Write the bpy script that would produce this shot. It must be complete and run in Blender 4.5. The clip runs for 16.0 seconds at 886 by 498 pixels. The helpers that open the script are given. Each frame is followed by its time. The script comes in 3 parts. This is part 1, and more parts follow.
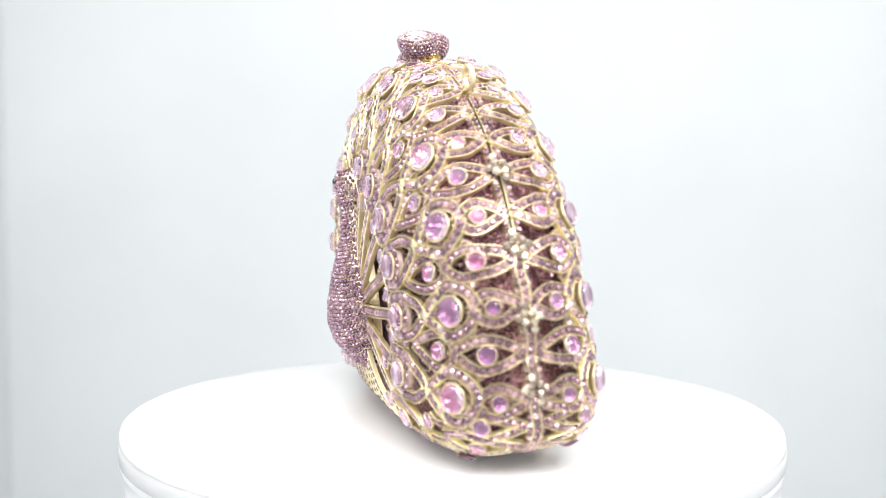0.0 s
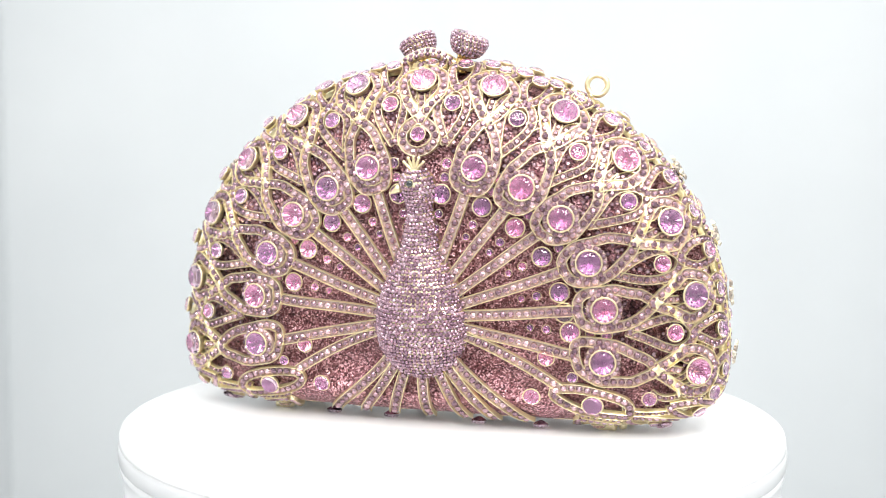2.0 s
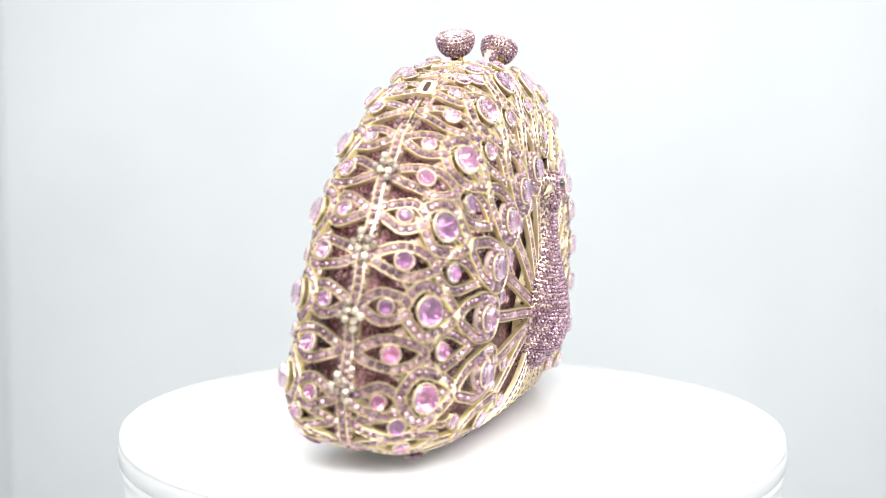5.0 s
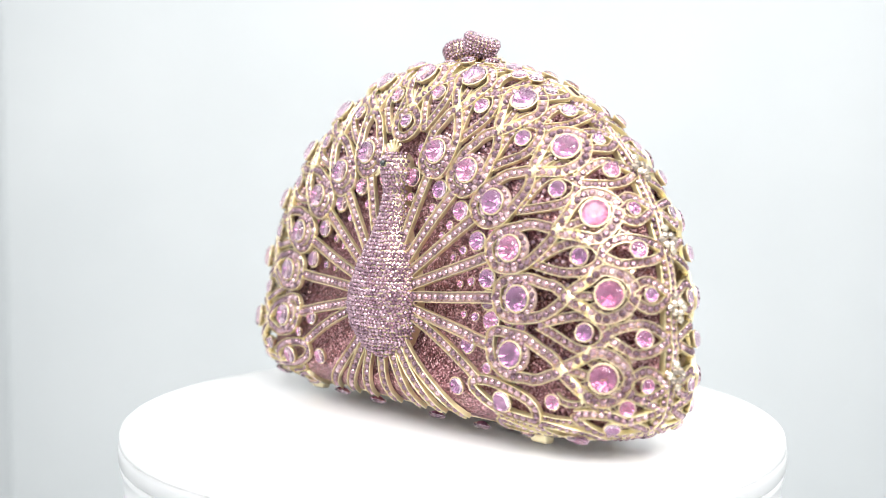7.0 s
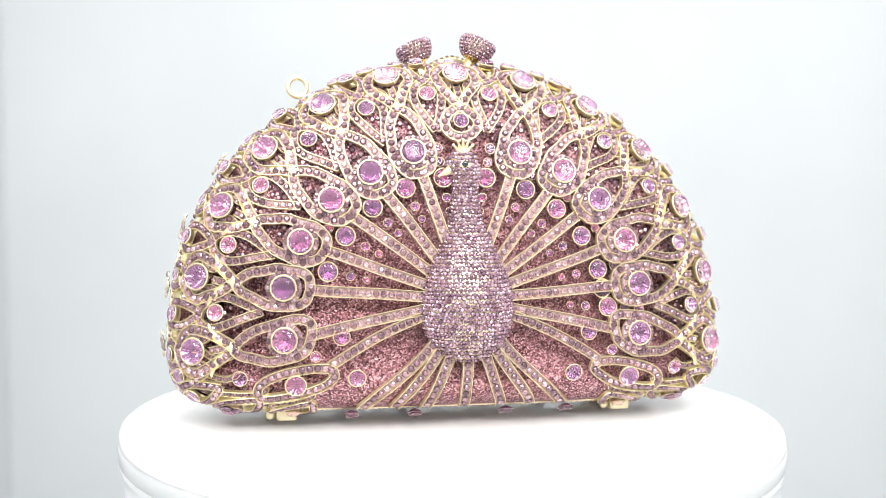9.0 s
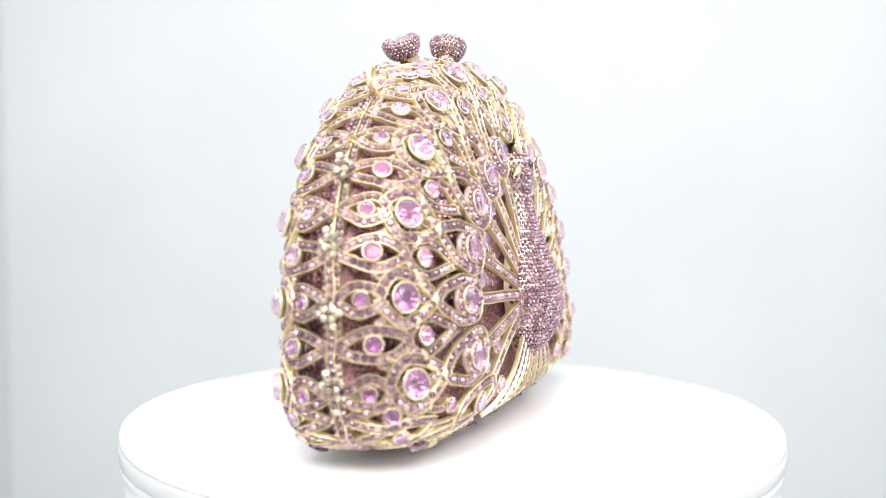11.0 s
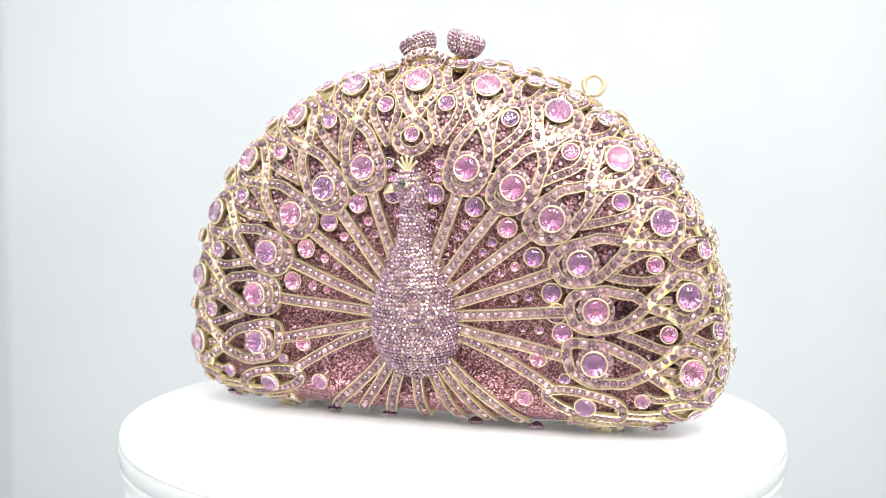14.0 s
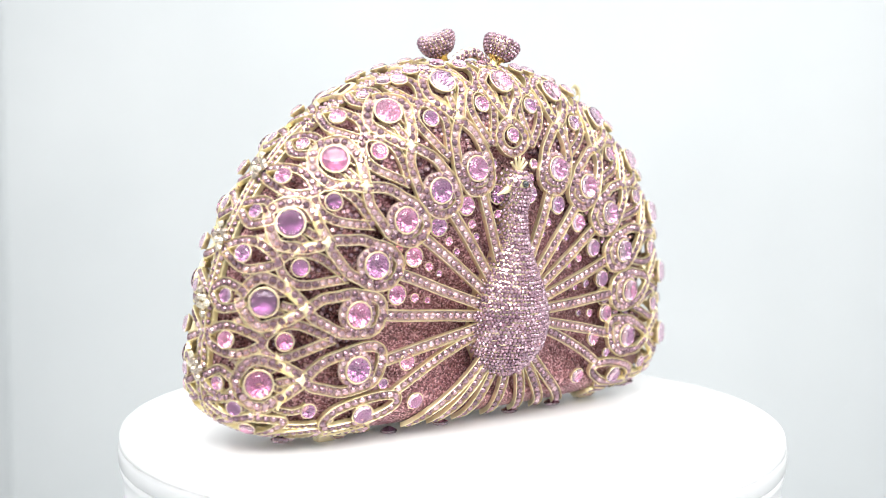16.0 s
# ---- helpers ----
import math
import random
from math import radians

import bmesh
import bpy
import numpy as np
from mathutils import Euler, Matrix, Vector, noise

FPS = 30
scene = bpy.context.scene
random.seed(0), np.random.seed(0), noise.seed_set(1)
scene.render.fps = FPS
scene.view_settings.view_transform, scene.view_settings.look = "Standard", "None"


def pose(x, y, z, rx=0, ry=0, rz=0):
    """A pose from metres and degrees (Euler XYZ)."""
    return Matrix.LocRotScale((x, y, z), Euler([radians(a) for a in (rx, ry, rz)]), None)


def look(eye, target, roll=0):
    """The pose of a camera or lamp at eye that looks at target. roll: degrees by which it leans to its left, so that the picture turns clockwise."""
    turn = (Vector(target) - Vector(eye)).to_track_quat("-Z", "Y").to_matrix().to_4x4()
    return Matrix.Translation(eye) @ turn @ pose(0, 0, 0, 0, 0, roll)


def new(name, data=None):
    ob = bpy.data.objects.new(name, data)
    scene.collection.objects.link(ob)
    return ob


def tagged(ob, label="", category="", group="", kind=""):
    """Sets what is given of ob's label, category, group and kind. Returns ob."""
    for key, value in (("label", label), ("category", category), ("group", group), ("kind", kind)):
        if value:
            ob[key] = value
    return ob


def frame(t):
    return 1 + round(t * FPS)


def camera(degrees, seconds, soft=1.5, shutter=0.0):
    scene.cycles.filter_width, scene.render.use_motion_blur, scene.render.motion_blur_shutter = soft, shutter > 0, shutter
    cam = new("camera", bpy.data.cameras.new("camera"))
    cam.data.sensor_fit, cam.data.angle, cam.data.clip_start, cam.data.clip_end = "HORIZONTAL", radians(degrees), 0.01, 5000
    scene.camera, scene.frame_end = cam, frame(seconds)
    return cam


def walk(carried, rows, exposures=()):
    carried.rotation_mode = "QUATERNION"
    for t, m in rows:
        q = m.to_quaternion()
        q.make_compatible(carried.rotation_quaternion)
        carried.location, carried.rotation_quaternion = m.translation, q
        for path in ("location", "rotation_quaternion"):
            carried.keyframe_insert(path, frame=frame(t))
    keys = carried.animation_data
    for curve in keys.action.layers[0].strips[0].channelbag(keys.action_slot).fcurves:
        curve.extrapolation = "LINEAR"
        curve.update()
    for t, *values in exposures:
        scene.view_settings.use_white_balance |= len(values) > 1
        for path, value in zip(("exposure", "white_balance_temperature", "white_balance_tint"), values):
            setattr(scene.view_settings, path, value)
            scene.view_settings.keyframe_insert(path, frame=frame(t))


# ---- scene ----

# ---------------------------------------------------------------- camera
CAM_Z = 0.335          # lens height over the table
STAND_TOP = CAM_Z - 0.0842
cam = camera(42.0, 16.0, soft=0.9, shutter=0.35)
cam.data.dof.use_dof, cam.data.dof.focus_distance, cam.data.dof.aperture_fstop = True, 0.364, 9.5
YAW, PITCH, ROLL = 0.32, -4.174, 0.417
EYE_AT = Vector((0.0, -0.390, CAM_Z))
AIM = EYE_AT + Vector((-math.sin(radians(YAW)) * math.cos(radians(PITCH)),
                       math.cos(radians(YAW)) * math.cos(radians(PITCH)),
                       math.sin(radians(PITCH))))
VIEW = look(EYE_AT, AIM, ROLL)
walk(cam, [(0.0, VIEW), (16.0, VIEW)])

# ---------------------------------------------------------------- light
world = bpy.data.worlds.new("room")
scene.world = world
world.use_nodes = True
world.node_tree.nodes["Background"].inputs["Color"].default_value = (0.94, 0.965, 1.0, 1)
world.node_tree.nodes["Background"].inputs["Strength"].default_value = 0.70
scene.view_settings.exposure = 0.2


def area_lamp(name, at, target, sx, sy, watts, colour):
    data = bpy.data.lights.new(name, "AREA")
    data.shape, data.size, data.size_y = "RECTANGLE", sx, sy
    data.energy, data.color = watts, colour
    ob = new(name, data)
    ob.matrix_world = look(at, target)
    return ob


area_lamp("led_panel_top", (0.09, 0.06, 0.825), (0.09, 0.06, 0), 0.94, 0.96, 4.2, (1.0, 0.985, 0.97))
area_lamp("led_bar_front", (0.08, -0.47, 0.68), (0.06, 0.14, 0.30), 0.80, 0.20, 5.5, (1.0, 0.985, 0.97))


# ---------------------------------------------------------------- materials
def material(name):
    m = bpy.data.materials.new(name)
    m.use_nodes = True
    return m, m.node_tree.nodes, m.node_tree.links, m.node_tree.nodes["Principled BSDF"]


def textured(name, low, high, scale, rough=(0.4, 0.6), metal=0.0, bump=0.0, bump_scale=None, distance=0.001, coat=0.0, fine=None):
    """A surface whose colour and gloss wander between two values, with a fine relief."""
    m, nodes, links, bsdf = material(name)
    co = nodes.new("ShaderNodeTexCoord")
    tex = nodes.new("ShaderNodeTexNoise")
    tex.inputs["Scale"].default_value, tex.inputs["Detail"].default_value = scale, 6
    links.new(co.outputs["Object"], tex.inputs["Vector"])
    ramp = nodes.new("ShaderNodeValToRGB")
    ramp.color_ramp.elements[0].position, ramp.color_ramp.elements[1].position = 0.3, 0.7
    ramp.color_ramp.elements[0].color, ramp.color_ramp.elements[1].color = (*low, 1), (*high, 1)
    links.new(tex.outputs["Fac"], ramp.inputs["Fac"])
    links.new(ramp.outputs["Color"], bsdf.inputs["Base Color"])
    ra = nodes.new("ShaderNodeMapRange")
    ra.inputs["To Min"].default_value, ra.inputs["To Max"].default_value = rough
    links.new(tex.outputs["Fac"], ra.inputs["Value"])
    links.new(ra.outputs["Result"], bsdf.inputs["Roughness"])
    bsdf.inputs["Metallic"].default_value = metal
    bsdf.inputs["Coat Weight"].default_value = coat
    if bump:
        t2 = nodes.new("ShaderNodeTexNoise")
        t2.inputs["Scale"].default_value, t2.inputs["Detail"].default_value = bump_scale or scale * 4, 4
        links.new(co.outputs["Object"], t2.inputs["Vector"])
        b = nodes.new("ShaderNodeBump")
        b.inputs["Strength"].default_value, b.inputs["Distance"].default_value = bump, distance
        links.new(t2.outputs["Fac"], b.inputs["Height"])
        links.new(b.outputs["Normal"], bsdf.inputs["Normal"])
    return m


def island_tint(name, colours, rough, metal, coat=0.0, per_object=False):
    """Cut stones: each takes its own tint from a short row of colours."""
    m, nodes, links, bsdf = material(name)
    if per_object:
        src = nodes.new("ShaderNodeObjectInfo").outputs["Random"]
    else:
        src = nodes.new("ShaderNodeNewGeometry").outputs["Random Per Island"]
    ramp = nodes.new("ShaderNodeValToRGB")
    ramp.color_ramp.interpolation = "CONSTANT"
    els = ramp.color_ramp.elements
    while len(els) < len(colours):
        els.new(0.5)
    for i, c in enumerate(colours):
        els[i].position, els[i].color = i / len(colours), (*c, 1)
    links.new(src, ramp.inputs["Fac"])
    links.new(ramp.outputs["Color"], bsdf.inputs["Base Color"])
    bsdf.inputs["Roughness"].default_value = rough
    bsdf.inputs["Metallic"].default_value = metal
    bsdf.inputs["Coat Weight"].default_value = coat
    bsdf.inputs["Coat Roughness"].default_value = 0.05
    return m


def glitter(name):
    """Rose glitter cloth: tiny flakes, each tipped its own way."""
    m, nodes, links, bsdf = material(name)
    co = nodes.new("ShaderNodeTexCoord")
    vor = nodes.new("ShaderNodeTexVoronoi")
    vor.inputs["Scale"].default_value = 2300
    links.new(co.outputs["Object"], vor.inputs["Vector"])
    ramp = nodes.new("ShaderNodeValToRGB")
    ramp.color_ramp.elements[0].color = (0.045, 0.012, 0.014, 1)
    ramp.color_ramp.elements[1].color = (0.82, 0.51, 0.55, 1)
    middle = ramp.color_ramp.elements.new(0.62)
    middle.color = (0.33, 0.128, 0.148, 1)
    sep = nodes.new("ShaderNodeSeparateColor")
    links.new(vor.outputs["Color"], sep.inputs["Color"])
    links.new(sep.outputs["Red"], ramp.inputs["Fac"])
    links.new(ramp.outputs["Color"], bsdf.inputs["Base Color"])
    geo = nodes.new("ShaderNodeNewGeometry")
    sub = nodes.new("ShaderNodeVectorMath")
    sub.operation = "SUBTRACT"
    sub.inputs[1].default_value = (0.5, 0.5, 0.5)
    links.new(vor.outputs["Color"], sub.inputs[0])
    mad = nodes.new("ShaderNodeVectorMath")
    mad.operation = "MULTIPLY_ADD"
    mad.inputs[1].default_value = (1.1, 1.1, 1.1)
    links.new(sub.outputs["Vector"], mad.inputs[0])
    links.new(geo.outputs["Normal"], mad.inputs[2])
    nrm = nodes.new("ShaderNodeVectorMath")
    nrm.operation = "NORMALIZE"
    links.new(mad.outputs["Vector"], nrm.inputs[0])
    links.new(nrm.outputs["Vector"], bsdf.inputs["Normal"])
    bsdf.inputs["Metallic"].default_value, bsdf.inputs["Roughness"].default_value = 0.28, 0.34
    return m


GOLD = textured("pale_gold_plate", (0.82, 0.71, 0.43), (0.93, 0.84, 0.57), 260, (0.30, 0.50), 0.94, 0.15, 1500, 0.0002)
STONE = island_tint("small_rose_stones", [(0.39, 0.245, 0.28), (0.27, 0.165, 0.20), (0.48, 0.315, 0.35), (0.34, 0.22, 0.255), (0.21, 0.13, 0.16), (0.62, 0.44, 0.47)], 0.16, 0.75)
PAVE = island_tint("pave_rose_stones", [(0.36, 0.225, 0.27), (0.25, 0.15, 0.195), (0.43, 0.285, 0.335), (0.30, 0.19, 0.24), (0.385, 0.25, 0.30), (0.54, 0.395, 0.45)], 0.2, 0.7)
FOIL = island_tint("rose_foil", [(0.63, 0.42, 0.53), (0.46, 0.35, 0.50), (0.72, 0.49, 0.57), (0.36, 0.265, 0.40), (0.56, 0.395, 0.52)], 0.04, 0.9, per_object=True)
BEADS = textured("rose_bead_grain", (0.36, 0.25, 0.23), (0.58, 0.44, 0.38), 900, (0.42, 0.62), 0.45, 0.5, 1800, 0.0003)
# painted shade: dark colour for the depth of the seam joint and plate slot
SHADE = textured("joint_and_slot_shade", (0.035, 0.014, 0.012), (0.07, 0.030, 0.024), 200, (0.8, 0.95))
CLEAR = island_tint("pale_clear_stones", [(0.64, 0.56, 0.44), (0.42, 0.35, 0.29), (0.78, 0.71, 0.56)], 0.12, 0.8)
LINING = glitter("rose_glitter_cloth")
BLACK = textured("black_glass", (0.01, 0.012, 0.012), (0.02, 0.03, 0.03), 300, (0.05, 0.1), 0.0, coat=1.0)
WHITE = textured("white_acrylic", (0.86, 0.86, 0.865), (0.89, 0.89, 0.895), 9, (0.16, 0.26), 0.0, 0.03, 300, 0.0003)
CLOTH = textured("white_tent_cloth", (0.60, 0.622, 0.632), (0.64, 0.66, 0.668), 6, (0.8, 0.95), 0.0, 0.12, 700, 0.0004)
YELLOW = textured("bright_gold_plate", (0.66, 0.48, 0.20), (0.84, 0.66, 0.32), 200, (0.16, 0.3), 1.0)
_w = WHITE.node_tree.nodes["Principled BSDF"]
_w.inputs["Subsurface Weight"].default_value, _w.inputs["Subsurface Scale"].default_value = 0.85, 0.03
_w.inputs["Subsurface Radius"].default_value = (1.0, 1.0, 1.0)

GLASS, _n, _l, _b = material("rose_crystal")
_b.inputs["Transmission Weight"].default_value = 0.97
_b.inputs["Base Color"].default_value = (0.97, 0.73, 0.85, 1)
_b.inputs["Roughness"].default_value = 0.02
_b.inputs["IOR"].default_value = 1.38


# ---------------------------------------------------------------- mesh helpers
class Build:
    """Gathers points and faces for one mesh."""

    def __init__(self):
        self.v, self.f, self.m, self.smooth = [], [], [], []

    def add(self, verts, faces, slot=0, smooth=False):
        o = len(self.v)
        self.v += [tuple(p) for p in verts]
        self.f += [tuple(i + o for i in f) for f in faces]
        self.m += [slot] * len(faces)
        self.smooth += [smooth] * len(faces)

    def mesh(self, name, *mats):
        me = bpy.data.meshes.new(name)
        me.from_pydata(self.v, [], self.f)
        for m in mats:
            me.materials.append(m)
        me.polygons.foreach_set("material_index", self.m)
        me.polygons.foreach_set("use_smooth", self.smooth)
        me.update()
        return me


def part(name, data, parent, label="", m=None, kind=""):
    ob = new(name, data)
    ob.parent = parent
    if m is not None:
        ob.matrix_basis = m
    return tagged(ob, label=label, kind=kind)


def ring_faces(rows, n, closed=True):
    """Quads between successive rings of n points."""
    out = []
    for r in range(rows - 1):
        for i in range(n if closed else n - 1):
            j = (i + 1) % n
            out.append((r * n + i, r * n + j, (r + 1) * n + j, (r + 1) * n + i))
    return out


def revolve(b, profile, n=24, slot=0, smooth=True, m=None, cap_first=False, cap_last=False):
    verts = []
    for r, z in profile:
        for i in range(n):
            a = 2 * math.pi * i / n
            p = Vector((r * math.cos(a), r * math.sin(a), z))
            verts.append(m @ p if m is not None else p)
    faces = ring_faces(len(profile), n)
    if cap_last:
        faces.append(tuple((len(profile) - 1) * n + i for i in range(n)))
    if cap_first:
        faces.append(tuple(reversed(range(n))))
    b.add(verts, faces, slot, smooth)


def facing(point, normal, along=None):
    """A pose at point whose z is the normal."""
    z = Vector(normal).normalized()
    x = Vector(along) if along is not None else Vector((0.0, 0.0, 1.0))
    x = x - z * x.dot(z)
    if x.length < 1e-6:
        x = Vector((1.0, 0.0, 0.0)) - z * z.x
    x.normalize()
    y = z.cross(x)
    m = Matrix((x, y, z)).transposed().to_4x4()
    m.translation = point
    return m


# ---------------------------------------------------------------- the tent and the stand
def box_wall(name, lo, hi, label, mat=CLOTH):
    b = Build()
    x0, y0, z0 = lo
    x1, y1, z1 = hi
    b.add([(x0, y0, z0), (x1, y0, z0), (x1, y1, z0), (x0, y1, z0), (x0, y0, z1), (x1, y0, z1), (x1, y1, z1), (x0, y1, z1)],
          [(3, 2, 1, 0), (4, 5, 6, 7), (0, 1, 5, 4), (1, 2, 6, 5), (2, 3, 7, 6), (3, 0, 4, 7)])
    return tagged(new(name, b.mesh(name, mat)), label=label, category="photo tent", kind="structure")


TX0, TX1, TY0, TY1, TZ = -0.412, 0.60, -0.50, 0.68, 0.84
box_wall("wall_left", (TX0 - 0.012, TY0, 0.0), (TX0, TY1, TZ), "white cloth side wall of the photo tent")
box_wall("wall_right", (TX1, TY0, 0.0), (TX1 + 0.012, TY1, TZ), "white cloth side wall of the photo tent")
box_wall("ceiling", (TX0 - 0.012, TY0, TZ), (TX1 + 0.012, TY1 + 0.012, TZ + 0.012), "white cloth top of the photo tent")
box_wall("table", (-1.2, -1.2, -0.03), (1.2, 1.2, -0.002), "plain white table top under the tent", WHITE)


box_wall("backdrop", (TX0, TY1, 0.0), (TX1, TY1 + 0.012, TZ), "plain white cloth backdrop behind the turntable")
box_wall("floor", (TX0, TY0, -0.0015), (TX1, TY1, 0.0), "white cloth floor of the photo tent")

turntable = new("turntable")
tagged(turntable, label="round white glossy display turntable with a stepped rim", category="turntable")
_b2 = Build()
R = 0.1098
revolve(_b2, [(0.0002, 0.0), (R - 0.0024, 0.0), (R - 0.0012, -0.0003), (R - 0.0004, -0.0010), (R, -0.0022), (R + 0.0001, -0.0044), (R - 0.0003, -0.0047), (R - 0.0020, -0.0048), (R - 0.0026, -0.050), (0.0002, -0.050)], 160)
part("platter", _b2.mesh("platter", WHITE), turntable)
_b2 = Build()
revolve(_b2, [(R - 0.0018, -0.0049), (R - 0.0004, -0.0049), (R + 0.0003, -0.0053), (R + 0.0005, -0.0062), (R + 0.0004, -0.0096), (R, -0.0102), (R - 0.0018, -0.0103)], 160)
part("rim_ring", _b2.mesh("rim_ring", WHITE), turntable)
_b2 = Build()
revolve(_b2, [(R - 0.0018, -0.0104), (R - 0.0005, -0.0104), (R + 0.0001, -0.0108), (R + 0.0001, -0.0120), (R - 0.0008, -0.0132), (R - 0.0012, -0.0170), (R - 0.0015, -0.030), (R - 0.0017, -0.056), (R - 0.003, -0.060)], 160)
part("base", _b2.mesh("base", WHITE), turntable)

box_wall("table_riser", (-0.085, -0.085, 0.0), (0.085, 0.085, STAND_TOP - 0.0602), "plain white block under the turntable", WHITE)

# ---------------------------------------------------------------- the bag's form (millimetres in the half's own space)
MM = 0.001
BASE = 79.5            # shift so that the bag's own origin lies at its foot
ZC = -45.0             # centre of the fan
DEPTH, POWER = 29.8, 2.85


def outline(a):
    """Distance from the fan's centre to the seam, in the direction a."""
    ca, sa = math.cos(a), math.sin(a)
    lo, hi = 10.0, 130.0
    for _ in range(40):
        t = (lo + hi) / 2
        x, z = abs(t * ca) / (92.4 if ZC + t * sa > -50 else 93.2), ZC + t * sa + 50
        inside = (x * x + (z / 84.3) ** 2 < 1) if z > 0 else (x ** 5.4 + (-z / 31.6) ** 5.4 < 1)
        lo, hi = (t, hi) if inside else (lo, t)
    return lo


TABLE = [outline(2 * math.pi * i / 720) for i in range(720)]


def reach(a):
    f = (a / (2 * math.pi) * 720) % 720
    i = int(f)
    return TABLE[i % 720] * (1 - f + i) + TABLE[(i + 1) % 720] * (f - i)


def power(a):
    """The belly is squarer towards the bottom."""
    return POWER + 1.15 * min(1.0, max(0.0, -math.sin(a)) * 1.25)


def raw(a, u):
    u = min(max(u, 0.0), 1.0)
    k = power(a)
    rho, y = math.sin(u * math.pi / 2) ** (2 / k), max(math.cos(u * math.pi / 2), 0.0) ** (2 / k)
    r = rho * reach(a)
    return Vector((r * math.cos(a), -DEPTH * y, ZC + r * math.sin(a)))


def skin(a, u, off=0.0):
    """Point (mm) and outward normal of the front half."""
    p = raw(a, u)
    e = 0.012
    du = raw(a, min(u + e, 1.0)) - raw(a, max(u - e, 0.0))
    da = raw(a + 0.02, max(u, 0.02)) - raw(a - 0.02, max(u, 0.02))
    n = da.cross(du)
    if n.dot(p - Vector((0, 0, ZC))) < 0:
        n = -n
    if n.length < 1e-9:
        n = Vector((0, -1, 0))
    n.normalize()
    return p + n * off, n


def fan(x, z):
    """Polar place (angle, u) of a point of the face given by x and z in mm."""
    a = math.atan2(z - ZC, x)
    rho = min(math.hypot(x, z - ZC) / reach(a), 0.9995)
    return a, math.asin(rho ** (power(a) / 2)) * 2 / math.pi


def to_m(p):
    return Vector((p.x * MM, p.y * MM, (p.z + BASE) * MM))


def rows_of(path, off=0.0):
    """Points, normals and sideways directions along a path of (angle, u), evenly spaced."""
    pts = [skin(a, u, off) for a, u in path]
    out = []
    for i, (p, n) in enumerate(pts):
        t = (pts[min(i + 1, len(pts) - 1)][0] - pts[max(i - 1, 0)][0])
        side = t.cross(n)
        if side.length < 1e-9:
            continue
        out.append((p, n, side.normalized()))
    return out


def band(b, path, half=1.75, off=0.0, deep=1.1):
    """A channel strip with two raised rails, laid along the path."""
    prof = [(-half, -deep), (-half, 0.34), (-half + 0.08, 0.56), (-half + 0.22, 0.56), (-half + 0.31, 0.34), (-half + 0.33, -0.22),
            (half - 0.33, -0.22), (half - 0.31, 0.34), (half - 0.22, 0.56), (half - 0.08, 0.56), (half, 0.34), (half, -deep)]
    # hand-laid: each strap wanders a little
    ph, fr = random.uniform(0, 6.28), random.uniform(0.25, 0.45)
    path = [(a + 0.0035 * math.sin(ph + i * fr), u) for i, (a, u) in enumerate(path)]
    return strip(b, rows_of(path, off), prof)


def strip(b, rows, prof):
    """Sweep a profile of (sideways, height) along rows of point, normal and side."""
    verts = []
    for p, n, s in rows:
        for l, h in prof:
            verts.append(to_m(p + s * l + n * h))
    k = len(prof)
    faces = ring_faces(len(rows), k)
    floor_faces = [f for i, f in enumerate(faces) if i % k == 5]
    faces = [f for i, f in enumerate(faces) if i % k != 5]
    faces += [tuple(range(k)), tuple(reversed(range((len(rows) - 1) * k, len(rows) * k)))]
    start = len(b.f)
    b.add(verts, faces + floor_faces, 0, False)
    for i in range(start + len(faces), len(b.f)):
        b.m[i] = 1
    return rows


def cut_stone(b, p, n, r, h, sides=8, slot=0, turn=0.0, tip=None):
    """A small faceted stone standing on the point p (metres)."""
    m = facing(p, n, tip)
    verts, faces = [], []
    for rr, zz, sh in ((r, 0.0, 0.0), (r * 0.98, h * 0.25, 0.0), (r * 0.5, h, 0.5)):
        for i in range(sides):
            a = turn + 2 * math.pi * (i + sh) / sides
            verts.append(m @ Vector((rr * math.cos(a), rr * math.sin(a), zz)))
    for i in range(sides):
        j = (i + 1) % sides
        faces += [(i, j, sides + j, sides + i), (sides + i, sides + j, 2 * sides + i), (sides + j, 2 * sides + j, 2 * sides + i)]
    faces.append(tuple(2 * sides + i for i in range(sides)))
    b.add(verts, faces, slot, False)


def stones_along(b, rows, pitch=2.42, r=1.14, lift=0.0):
    """Set a row of small stones into a channel."""
    run, nxt = 0.0, pitch * 0.5
    for (p, n, s), (p2, n2, s2) in zip(rows, rows[1:]):
        d = (p2 - p).length
        while nxt <= run + d and d > 0:
            f = (nxt - run) / d
            q, nn = p.lerp(p2, f), n.lerp(n2, f).normalized()
            wob = Vector((random.uniform(-1, 1), random.uniform(-1, 1), random.uniform(-1, 1))) * 0.17
            cut_stone(b, to_m(q + nn * lift), nn + wob, r * MM * random.uniform(0.93, 1.05), 0.75 * MM, 7, 0, random.random() * 6)
            nxt += pitch
        run += d


